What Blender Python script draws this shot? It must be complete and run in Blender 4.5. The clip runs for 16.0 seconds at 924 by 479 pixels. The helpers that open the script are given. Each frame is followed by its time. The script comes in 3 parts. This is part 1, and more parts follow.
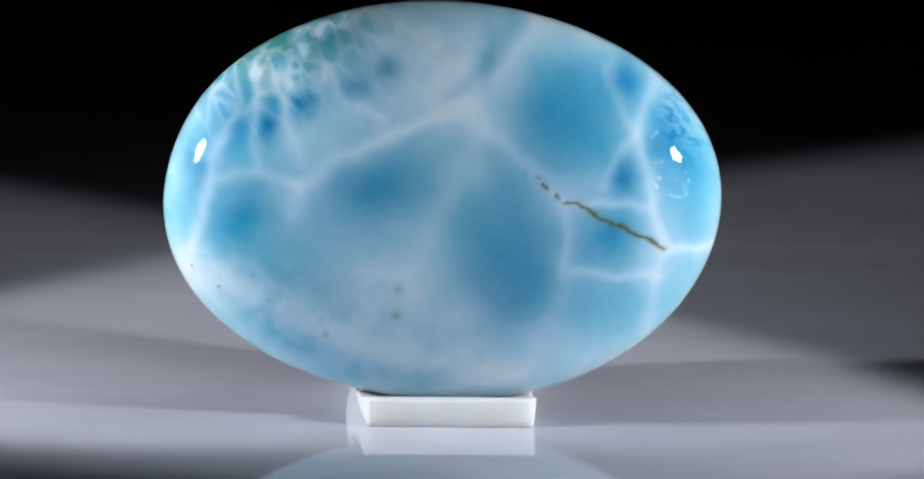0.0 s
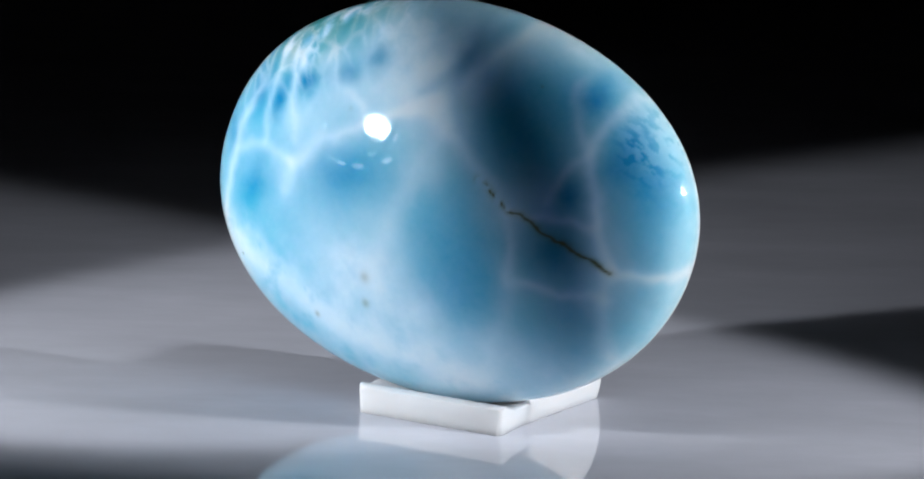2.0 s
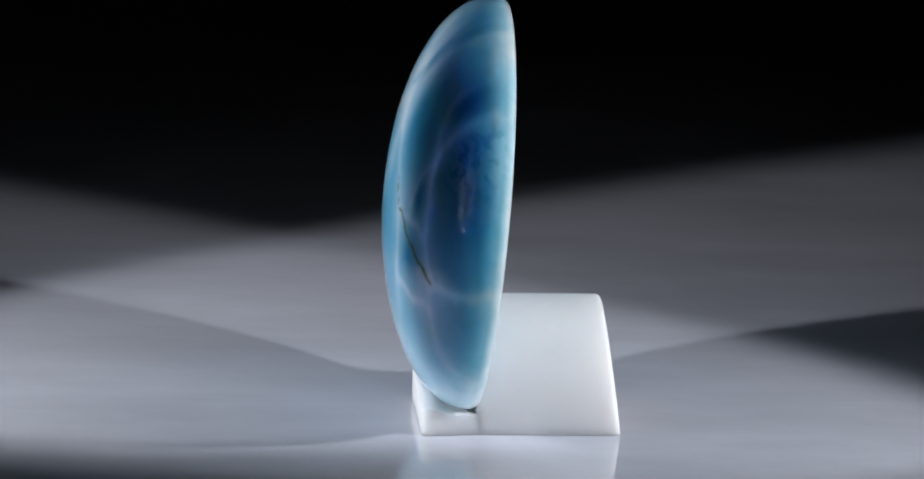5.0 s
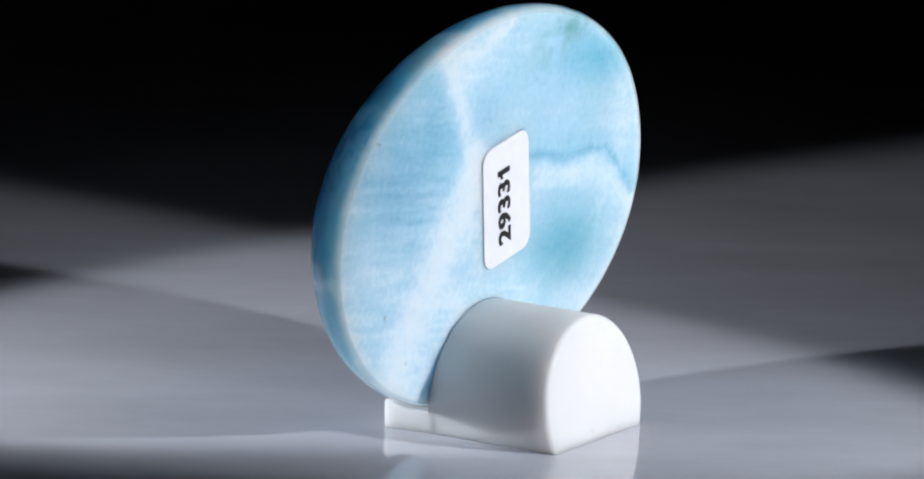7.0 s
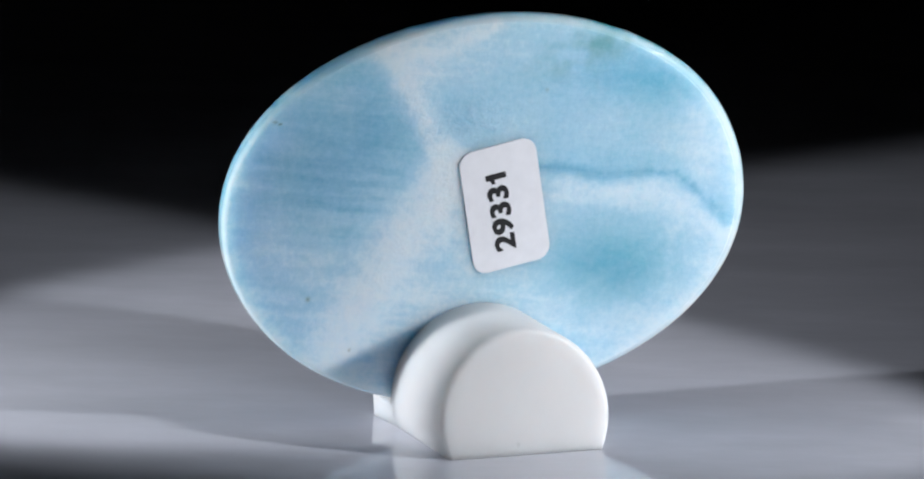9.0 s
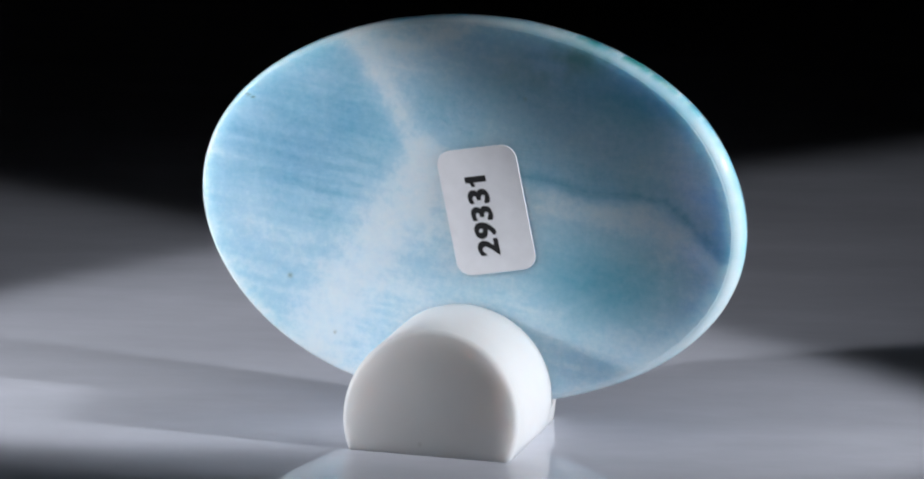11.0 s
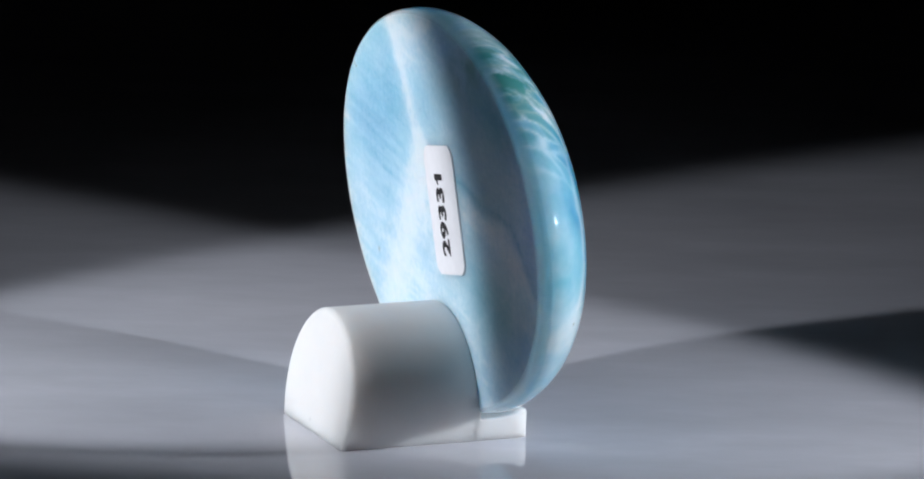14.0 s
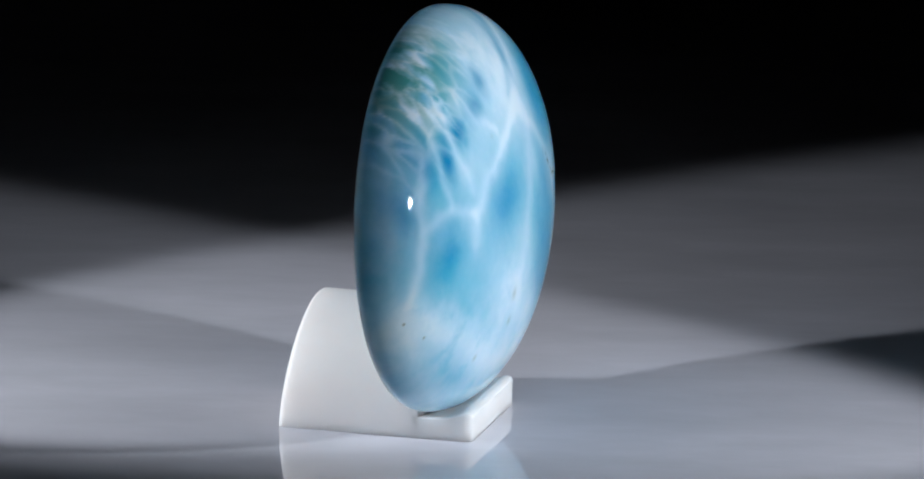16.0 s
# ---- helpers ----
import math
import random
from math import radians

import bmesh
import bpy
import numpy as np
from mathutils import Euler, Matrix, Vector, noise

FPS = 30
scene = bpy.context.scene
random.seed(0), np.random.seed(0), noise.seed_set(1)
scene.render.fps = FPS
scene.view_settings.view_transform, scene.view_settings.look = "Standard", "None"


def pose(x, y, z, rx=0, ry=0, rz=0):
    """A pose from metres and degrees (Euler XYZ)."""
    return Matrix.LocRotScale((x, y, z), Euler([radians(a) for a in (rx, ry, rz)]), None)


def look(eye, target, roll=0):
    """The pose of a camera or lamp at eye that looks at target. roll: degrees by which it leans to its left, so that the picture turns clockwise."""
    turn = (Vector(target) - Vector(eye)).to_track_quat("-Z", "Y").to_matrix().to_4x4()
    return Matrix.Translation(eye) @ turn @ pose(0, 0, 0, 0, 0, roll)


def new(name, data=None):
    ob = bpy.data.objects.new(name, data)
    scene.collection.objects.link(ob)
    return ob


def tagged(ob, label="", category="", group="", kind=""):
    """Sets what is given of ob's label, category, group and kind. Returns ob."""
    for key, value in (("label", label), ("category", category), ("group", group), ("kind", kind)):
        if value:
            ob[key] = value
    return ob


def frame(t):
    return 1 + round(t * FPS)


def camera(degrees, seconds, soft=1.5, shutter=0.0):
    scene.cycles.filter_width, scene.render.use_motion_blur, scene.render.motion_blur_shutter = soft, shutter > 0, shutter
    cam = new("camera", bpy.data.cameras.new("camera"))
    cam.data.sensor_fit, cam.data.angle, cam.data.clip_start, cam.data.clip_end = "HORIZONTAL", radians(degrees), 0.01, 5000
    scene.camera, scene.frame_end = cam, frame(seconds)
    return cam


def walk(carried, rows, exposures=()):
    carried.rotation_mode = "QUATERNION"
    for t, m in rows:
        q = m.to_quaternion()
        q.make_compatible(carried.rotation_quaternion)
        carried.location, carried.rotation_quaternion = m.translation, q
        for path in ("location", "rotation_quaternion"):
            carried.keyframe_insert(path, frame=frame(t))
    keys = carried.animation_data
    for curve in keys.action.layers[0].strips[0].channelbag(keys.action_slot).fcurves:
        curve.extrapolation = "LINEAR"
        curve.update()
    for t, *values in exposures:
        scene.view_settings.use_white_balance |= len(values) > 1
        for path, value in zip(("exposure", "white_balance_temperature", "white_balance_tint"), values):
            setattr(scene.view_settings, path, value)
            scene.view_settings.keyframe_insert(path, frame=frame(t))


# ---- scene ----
cam = camera(6.0, 16.0, soft=2.0)
EYE = Vector((0.0, -0.6328, 0.1587))
VIEW = Vector((0.00015, 0.97469, -0.22357))
walk(cam, [(0.0, look(EYE, EYE + VIEW, 1.383)), (16.0, look(EYE, EYE + VIEW, 1.383))])

# ---------------------------------------------------------------- light
scene.view_settings.exposure = 0.0
world = bpy.data.worlds.new("dark_studio")
scene.world = world
world.use_nodes = True
world.node_tree.nodes["Background"].inputs["Color"].default_value = (0.8, 0.85, 1.0, 1)
world.node_tree.nodes["Background"].inputs["Strength"].default_value = 0.0002


def spot(name, eye, target, watts, half_angle, blend, radius, colour=(1.0, 0.98, 1.0)):
    """A spot lamp: one beam of a lamp head."""
    data = bpy.data.lights.new(name, "SPOT")
    data.energy, data.color = watts, colour
    data.spot_size, data.spot_blend, data.shadow_soft_size = radians(2 * half_angle), blend, radius
    ob = new(name, data)
    ob.matrix_world = look(eye, target)
    return ob


LAMP_LEFT, LAMP_RIGHT = Vector((-0.110, -0.032, 0.046)), Vector((0.110, -0.040, 0.048))
AIM_LEFT, AIM_RIGHT = Vector((-0.0085, 0.0205, 0.005)), Vector((-0.0110, 0.0135, 0.005))
WHITE_LED = (0.92, 0.95, 1.0)
for side, lamp, aim, half in (("left", LAMP_LEFT, AIM_LEFT, 16.0), ("right", LAMP_RIGHT, AIM_RIGHT, 14.9)):
    spot("beam_" + side, lamp, aim, 0.52, half + 0.4, 0.36, 0.0026, WHITE_LED)
    spot("glow_" + side, lamp, aim, 0.13, half - 1.6, 0.4, 0.0085 if side == "left" else 0.0065, WHITE_LED)
    spot("spill_" + side, lamp, Vector((0, 0, 0.004)), 0.0055, 26, 0.8, 0.0026, WHITE_LED)

# ---------------------------------------------------------------- materials


def material(name):
    m = bpy.data.materials.new(name)
    m.use_nodes = True
    return m, m.node_tree.nodes, m.node_tree.links, m.node_tree.nodes["Principled BSDF"]


def noise_node(nodes, links, scale, detail=4.0, rough=0.55, stretch=None):
    co = nodes.new("ShaderNodeTexCoord")
    n = nodes.new("ShaderNodeTexNoise")
    n.inputs["Scale"].default_value, n.inputs["Detail"].default_value = scale, detail
    n.inputs["Roughness"].default_value = rough
    src = co.outputs["Object"]
    if stretch:
        mp = nodes.new("ShaderNodeMapping")
        mp.inputs["Rotation"].default_value = stretch[1]
        mp.inputs["Scale"].default_value = stretch[0]
        links.new(src, mp.inputs["Vector"])
        src = mp.outputs["Vector"]
    links.new(src, n.inputs["Vector"])
    return n


def ramp(nodes, links, src, stops):
    r = nodes.new("ShaderNodeValToRGB")
    while len(r.color_ramp.elements) < len(stops):
        r.color_ramp.elements.new(0.5)
    for e, (p, c) in zip(r.color_ramp.elements, stops):
        e.position, e.color = p, (*c, 1) if len(c) == 3 else c
    links.new(src, r.inputs["Fac"])
    return r


def bump(nodes, links, src, strength, distance, bsdf):
    b = nodes.new("ShaderNodeBump")
    b.inputs["Strength"].default_value, b.inputs["Distance"].default_value = strength, distance
    links.new(src, b.inputs["Height"])
    links.new(b.outputs["Normal"], bsdf.inputs["Normal"])


def mix_colour(nodes, links, fac, a, b):
    m = nodes.new("ShaderNodeMix")
    m.data_type = "RGBA"
    for socket, value in ((m.inputs[0], fac), (m.inputs[6], a), (m.inputs[7], b)):
        if isinstance(value, (tuple, float)):
            socket.default_value = value if isinstance(value, float) else (*value, 1)
        else:
            links.new(value, socket)
    return m.outputs[2]


def maths(nodes, links, op, a, b, clamp=False):
    m = nodes.new("ShaderNodeMath")
    m.operation, m.use_clamp = op, clamp
    for socket, value in ((m.inputs[0], a), (m.inputs[1], b)):
        if isinstance(value, float):
            socket.default_value = value
        else:
            links.new(value, socket)
    return m.outputs[0]


BLUE, DEEP, MILK = (0.045, 0.44, 0.625), (0.006, 0.235, 0.48), (0.59, 0.768, 0.895)
POLISHED_MILK, WHITE = (0.57, 0.755, 0.89), (0.87, 0.90, 0.93)
POLISHED_WHITE = (0.82, 0.87, 0.93)
GREEN, BROWN = (0.05, 0.28, 0.27), (0.11, 0.115, 0.035)


def stone_material():
    """Larimar: blue cells, milky veins, green patch and a brown crack, glassy polish before and a sawn back."""
    m, nodes, links, bsdf = material("larimar")

    def mask(name):
        a = nodes.new("ShaderNodeAttribute")
        a.attribute_name = name
        return a.outputs["Fac"]

    fine = noise_node(nodes, links, 1900, 6, 0.65)
    cloud = noise_node(nodes, links, 220, 4, 0.6)
    wob = maths(nodes, links, "MULTIPLY", maths(nodes, links, "SUBTRACT", cloud.outputs["Fac"], 0.5), 0.22)
    sugar = maths(nodes, links, "ADD", maths(nodes, links, "MULTIPLY", mask("sawn"), 0.34), 0.08)
    grain = maths(nodes, links, "MULTIPLY", maths(nodes, links, "SUBTRACT", fine.outputs["Fac"], 0.5), sugar)
    milk = maths(nodes, links, "ADD", maths(nodes, links, "ADD", mask("milk"), wob), grain, True)
    col = mix_colour(nodes, links, mask("deep"), BLUE, DEEP)
    col = mix_colour(nodes, links, maths(nodes, links, "MULTIPLY", maths(nodes, links, "SUBTRACT", milk, 0.09), 1.32, True), col, mix_colour(nodes, links, mask("sawn"), POLISHED_MILK, MILK))
    col = mix_colour(nodes, links, maths(nodes, links, "MULTIPLY", maths(nodes, links, "SUBTRACT", milk, 0.66), 1.5, True), col, mix_colour(nodes, links, mask("sawn"), POLISHED_WHITE, WHITE))
    col = mix_colour(nodes, links, mask("green"), col, GREEN)
    col = mix_colour(nodes, links, mask("brown"), col, BROWN)
    links.new(col, bsdf.inputs["Base Color"])
    bsdf.inputs["Subsurface Weight"].default_value = 1.0
    bsdf.inputs["Subsurface Radius"].default_value = (0.80, 0.95, 1.0)
    # light runs far under the polish and stops short in the cloudy sawn layer
    links.new(maths(nodes, links, "SUBTRACT", 0.0062, maths(nodes, links, "MULTIPLY", mask("sawn"), 0.0036)), bsdf.inputs["Subsurface Scale"])
    bsdf.inputs["IOR"].default_value = 1.52
    sawn = mask("sawn")
    scratch = noise_node(nodes, links, 500, 5, 0.7, ((0.12, 1.0, 1.0), (0, 0, radians(-12))))
    rough = maths(nodes, links, "ADD", maths(nodes, links, "MULTIPLY", sawn, maths(nodes, links, "ADD", maths(nodes, links, "MULTIPLY", scratch.outputs["Fac"], 0.3), 0.2)), 0.018)
    links.new(rough, bsdf.inputs["Roughness"])
    relief = maths(nodes, links, "ADD", maths(nodes, links, "MULTIPLY", scratch.outputs["Fac"], 1.8), maths(nodes, links, "MULTIPLY", fine.outputs["Fac"], maths(nodes, links, "ADD", maths(nodes, links, "MULTIPLY", mask("pitted"), 7.0), 1.0)))
    height = maths(nodes, links, "MULTIPLY", sawn, relief)
    bump(nodes, links, height, 0.35, 0.00012, bsdf)
    return m


def ceramic_material():
    m, nodes, links, bsdf = material("white_stand_plastic")
    n = noise_node(nodes, links, 160, 5)
    speck = noise_node(nodes, links, 1500, 3)
    r = ramp(nodes, links, n.outputs["Fac"], [(0.25, (0.69, 0.685, 0.685)), (0.75, (0.75, 0.745, 0.745))])
    dots = noise_node(nodes, links, 420, 2)
    mark = ramp(nodes, links, dots.outputs["Fac"], [(0.74, (0.0,) * 3), (0.80, (0.5,) * 3)])
    links.new(mix_colour(nodes, links, mark.outputs["Color"], r.outputs["Color"], (0.35, 0.33, 0.31)), bsdf.inputs["Base Color"])
    bsdf.inputs["Roughness"].default_value = 0.58
    bsdf.inputs["Subsurface Weight"].default_value = 0.9
    bsdf.inputs["Subsurface Radius"].default_value = (1, 0.9, 0.85)
    bsdf.inputs["Subsurface Scale"].default_value = 0.0030
    bump(nodes, links, speck.outputs["Fac"], 0.12, 0.00005, bsdf)
    return m


def floor_material():
    m, nodes, links, bsdf = material("glossy_white_acrylic")
    n = noise_node(nodes, links, 9, 4)
    streak_noise = noise_node(nodes, links, 60, 5, 0.6, ((0.55, 1.3, 1), (0, 0, radians(12))))
    r = ramp(nodes, links, n.outputs["Fac"], [(0.3, (0.560, 0.57, 0.640)), (0.7, (0.625, 0.635, 0.705))])
    # streaks of lamp light, painted into the base colour as stretched noise
    lamp_streaks = ramp(nodes, links, streak_noise.outputs["Fac"], [(0.32, (0.88, 0.88, 0.88)), (0.55, (1.0, 1.0, 1.0)), (0.75, (1.13, 1.13, 1.13))])
    tint = nodes.new("ShaderNodeMix")
    tint.data_type, tint.blend_type = "RGBA", "MULTIPLY"
    tint.inputs[0].default_value = 1.0
    links.new(r.outputs["Color"], tint.inputs[6])
    links.new(lamp_streaks.outputs["Color"], tint.inputs[7])
    links.new(tint.outputs[2], bsdf.inputs["Base Color"])
    rr = ramp(nodes, links, streak_noise.outputs["Fac"], [(0.3, (0.004,) * 3), (0.8, (0.020,) * 3)])
    links.new(rr.outputs["Color"], bsdf.inputs["Roughness"])
    bsdf.inputs["IOR"].default_value = 1.5
    return m


def plain(name, colour, rough=0.5, metal=0.0, scale=60, vary=0.12):
    m, nodes, links, bsdf = material(name)
    n = noise_node(nodes, links, scale, 4)
    r = ramp(nodes, links, n.outputs["Fac"], [(0.3, tuple(c * (1 - vary) for c in colour)), (0.7, tuple(min(1, c * (1 + vary)) for c in colour))])
    links.new(r.outputs["Color"], bsdf.inputs["Base Color"])
    bsdf.inputs["Roughness"].default_value, bsdf.inputs["Metallic"].default_value = rough, metal
    return m


def glowing(name, colour, strength, uneven=False):
    m, nodes, links, bsdf = material(name)
    bsdf.inputs["Base Color"].default_value = (0.8, 0.8, 0.8, 1)
    bsdf.inputs["Emission Color"].default_value = (*colour, 1)
    bsdf.inputs["Emission Strength"].default_value = strength
    if uneven:
        info = nodes.new("ShaderNodeObjectInfo")
        level = maths(nodes, links, "POWER", info.outputs["Random"], 3.0)
        links.new(maths(nodes, links, "ADD", maths(nodes, links, "MULTIPLY", level, strength), 0.03 * strength), bsdf.inputs["Emission Strength"])
    return m


STONE, STAND, FLOOR = stone_material(), ceramic_material(), floor_material()
PAPER = plain("sticker_paper", (0.80, 0.80, 0.84), 0.55, 0, 900, 0.03)
INK = plain("black_ink", (0.012, 0.012, 0.014), 0.5)
DARK_WALL = plain("black_studio_cloth", (0.012, 0.012, 0.014), 0.9, 0, 8)
BLACK_METAL = plain("black_lamp_metal", (0.03, 0.03, 0.032), 0.4, 0.6, 80)
# reflector facets glow on their own, in place of mirroring the bulb
FACET_GLOW = glowing("facet_glow", WHITE_LED, 9.0, True)

# ---------------------------------------------------------------- helpers


def part(name, bm, mat, parent=None, label="", smooth=True):
    """Links a bmesh as one mesh object."""
    me = bpy.data.meshes.new(name)
    bm.to_mesh(me)
    bm.free()
    for p in me.polygons:
        p.use_smooth = smooth
    me.materials.append(mat)
    ob = new(name, me)
    ob.parent = parent
    return tagged(ob, label)


def box(bm, lo, hi):
    m = Matrix.Translation((Vector(lo) + Vector(hi)) / 2) @ Matrix.Diagonal((*(Vector(hi) - Vector(lo)), 1))
    return bmesh.ops.create_cube(bm, size=1, matrix=m)["verts"]


# ---------------------------------------------------------------- the setting
def build_setting():
    bm = bmesh.new()
    box(bm, (-1.5, -1.5, -0.03), (1.5, 1.5, 0.0))
    tagged(part("floor", bm, FLOOR, smooth=False), "glossy white acrylic sheet that mirrors the stand", "floor", kind="structure")
    for name, lo, hi in (("wall_north", (-1.5, 1.5, -0.03), (1.5, 1.55, 1.6)), ("wall_south", (-1.5, -1.55, -0.03), (1.5, -1.5, 1.6)),
                         ("wall_east", (1.5, -1.55, -0.03), (1.55, 1.55, 1.6)), ("wall_west", (-1.55, -1.55, -0.03), (-1.5, 1.55, 1.6)),
                         ("ceiling", (-1.55, -1.55, 1.6), (1.55, 1.55, 1.65))):
        bm = bmesh.new()
        box(bm, lo, hi)
        tagged(part(name, bm, DARK_WALL, smooth=False), "black cloth lining of the dark studio", "ceiling" if name == "ceiling" else "wall", kind="structure")


# ---------------------------------------------------------------- the stand
def arch(half, centre, rise, steps, narrow=0.0):
    """Half the outline of the arch, from the base to the crown: a flattened oval that tucks in towards its foot."""
    out = []
    start = math.asin(-centre / rise)
    for i in range(steps + 1):
        a = start + (math.pi / 2 - start) * i / steps
        out.append(((half - narrow) * math.cos(a), centre + (rise - narrow) * math.sin(a)))
    return out


def build_stand():
    """One moulded piece: an arched block whose front is cut away to a lip on which the stone rests."""
    root = new("display_stand")
    back, front, cx = 0.01178, -0.00290, -0.00090
    half, centre, rise = 0.00660, 0.00262, 0.00652
    prof = arch(half, centre, rise, 40)
    ring = prof + [(-x, z) for x, z in reversed(prof[:-1])]

    def seat(z):
        return 0.00224 + (z - 0.016087) * math.tan(radians(4.708))

    def skin(bm, rows):
        n = len(rows[0])
        for a, b in zip(rows, rows[1:]):
            for i in range(n):
                bm.faces.new((a[i], b[i], b[(i + 1) % n], a[(i + 1) % n]))
        bm.faces.new(rows[0])
        bm.faces.new(list(reversed(rows[-1])))
        bmesh.ops.recalc_face_normals(bm, faces=bm.faces)

    bm = bmesh.new()
    rows = []

    def station(y_of, worn, low=-1.0):
        row = []
        for x, z in ring:
            inset = worn * min(1, max(0, (z - low) / 0.002))
            row.append(bm.verts.new((cx + x * (1 - inset / half), y_of(z), z if z <= 0 else max(0.0, z - inset * min(1, z / 0.006)))))
        rows.append(row)

    # worn edges: the outline draws in over the last half millimetre
    for i in range(6):
        a = math.pi / 2 * i / 5
        station(lambda z: back - 0.13 * z - 0.00042 * (1 - math.cos(a)), 0.00042 * (1 - math.sin(a)))
    for f in (0.33, 0.66):
        station(lambda z: (back - 0.13 * z - 0.0006) * (1 - f) + (seat(z) + 0.00016) * f, 0.0)
    for i in range(5):
        a = math.pi / 2 * i / 4
        station(lambda z: seat(z) + 0.00016 * (1 - math.sin(a)), 0.00016 * (1 - math.cos(a)), 0.0022)
    skin(bm, rows)
    block = part("arched_block", bm, STAND, root, "arched white back rest")
    block.data.set_sharp_from_angle(angle=radians(50))

    def side(z, ahead):
        flush = half * math.sqrt(1 - ((z - centre) / rise) ** 2)
        return flush + (0.00624 + 0.05 * z - flush) * ahead

    bm = bmesh.new()
    rows = []
    for y, top, s in ((0.0030, 0.00122, 0.0002), (0.0013, 0.00124, -0.000008), (0.0009, 0.00124, -0.000008), (0.0002, 0.00128, 0), (-0.0004, 0.00142, 0), (-0.0010, 0.00164, 0), (-0.0018, 0.00198, 0),
                      (front + 0.0006, 0.00217, 0.00001), (front + 0.0003, 0.00215, 0.00008), (front + 0.0001, 0.00207, 0.0002), (front, 0.00194, 0.00036)):
        ahead = min(1, max(0, (0.0009 - y) / (0.0009 - front)))
        end = max(top, 0.00175) if y > 0.0011 or y < 0.001 else top
        half_ring = [(side(end * f, ahead) - s, end * f) for f in (0, 0.3, 0.6, 0.85, 0.95)] + [(side(end, ahead) - s - 0.00012, end), (side(end, ahead) * 0.75, top + 0.5 * (end - top)), (0.0, top)]
        rows.append([bm.verts.new((cx + 0.0003 * ahead + x, y, z)) for x, z in half_ring + [(-x, z) for x, z in reversed(half_ring[:-1])]])
    skin(bm, rows)
    lip = part("lip", bm, STAND, root, "low white lip hollowed for the stone")
    lip.data.set_sharp_from_angle(angle=radians(35))
    return tagged(root, "small white matte plastic stand, arched block with a low lip", "display stand")


# ---------------------------------------------------------------- the stone
HALF_W, HALF_H, DOME, RIM, SWELL = 20.60, 14.83, 7.85, 0.80, 0.504   # millimetres
SHIFT = (-0.36, 0.01)
rng = np.random.default_rng(7)
LATTICE = rng.random((64, 64))


def value_noise(u, v, size, shift=0.0):
    """Smooth noise, 0 to 1, with cells of that size in millimetres."""
    x, y = u / size + 17.3 + shift, v / size + 29.1 + shift * 1.7
    i, j = np.floor(x).astype(int), np.floor(y).astype(int)
    fx, fy = x - i, y - j
    fx, fy = fx * fx * (3 - 2 * fx), fy * fy * (3 - 2 * fy)
    g = lambda a, b: LATTICE[a % 64, b % 64]
    return (g(i, j) * (1 - fx) + g(i + 1, j) * fx) * (1 - fy) + (g(i, j + 1) * (1 - fx) + g(i + 1, j + 1) * fx) * fy


def cloud(u, v, size, octaves=4, shift=0.0):
    total, amp, s = 0, 0.5, size
    for k in range(octaves):
        total = total + amp * value_noise(u, v, s, shift + 5.3 * k)
        amp, s = amp * 0.55, s * 0.5
    return total / (0.5 * (1 - 0.55 ** octaves) / 0.45)


def far_from(u, v, line):
    """The distance to a line through points, and how far along it (0 to 1) the nearest place lies."""
    best, along = np.full(u.shape, 1e9), np.zeros(u.shape)
    for k, ((ax, ay), (bx, by)) in enumerate(zip(line, line[1:])):
        dx, dy = bx - ax, by - ay
        s = np.clip(((u - ax) * dx + (v - ay) * dy) / (dx * dx + dy * dy), 0, 1)
        d = np.hypot(u - ax - s * dx, v - ay - s * dy)
        along = np.where(d < best, (k + s) / (len(line) - 1), along)
        best = np.minimum(best, d)
    return best, along


def blob(u, v, x, y, rx, ry, turn=0.0):
    c, s = math.cos(radians(turn)), math.sin(radians(turn))
    a, b = (u - x) * c + (v - y) * s, -(u - x) * s + (v - y) * c
    return np.exp(-((a / rx) ** 2 + (b / ry) ** 2))


def over(a, b):
    return 1 - (1 - np.clip(a, 0, 1)) * (1 - np.clip(b, 0, 1))


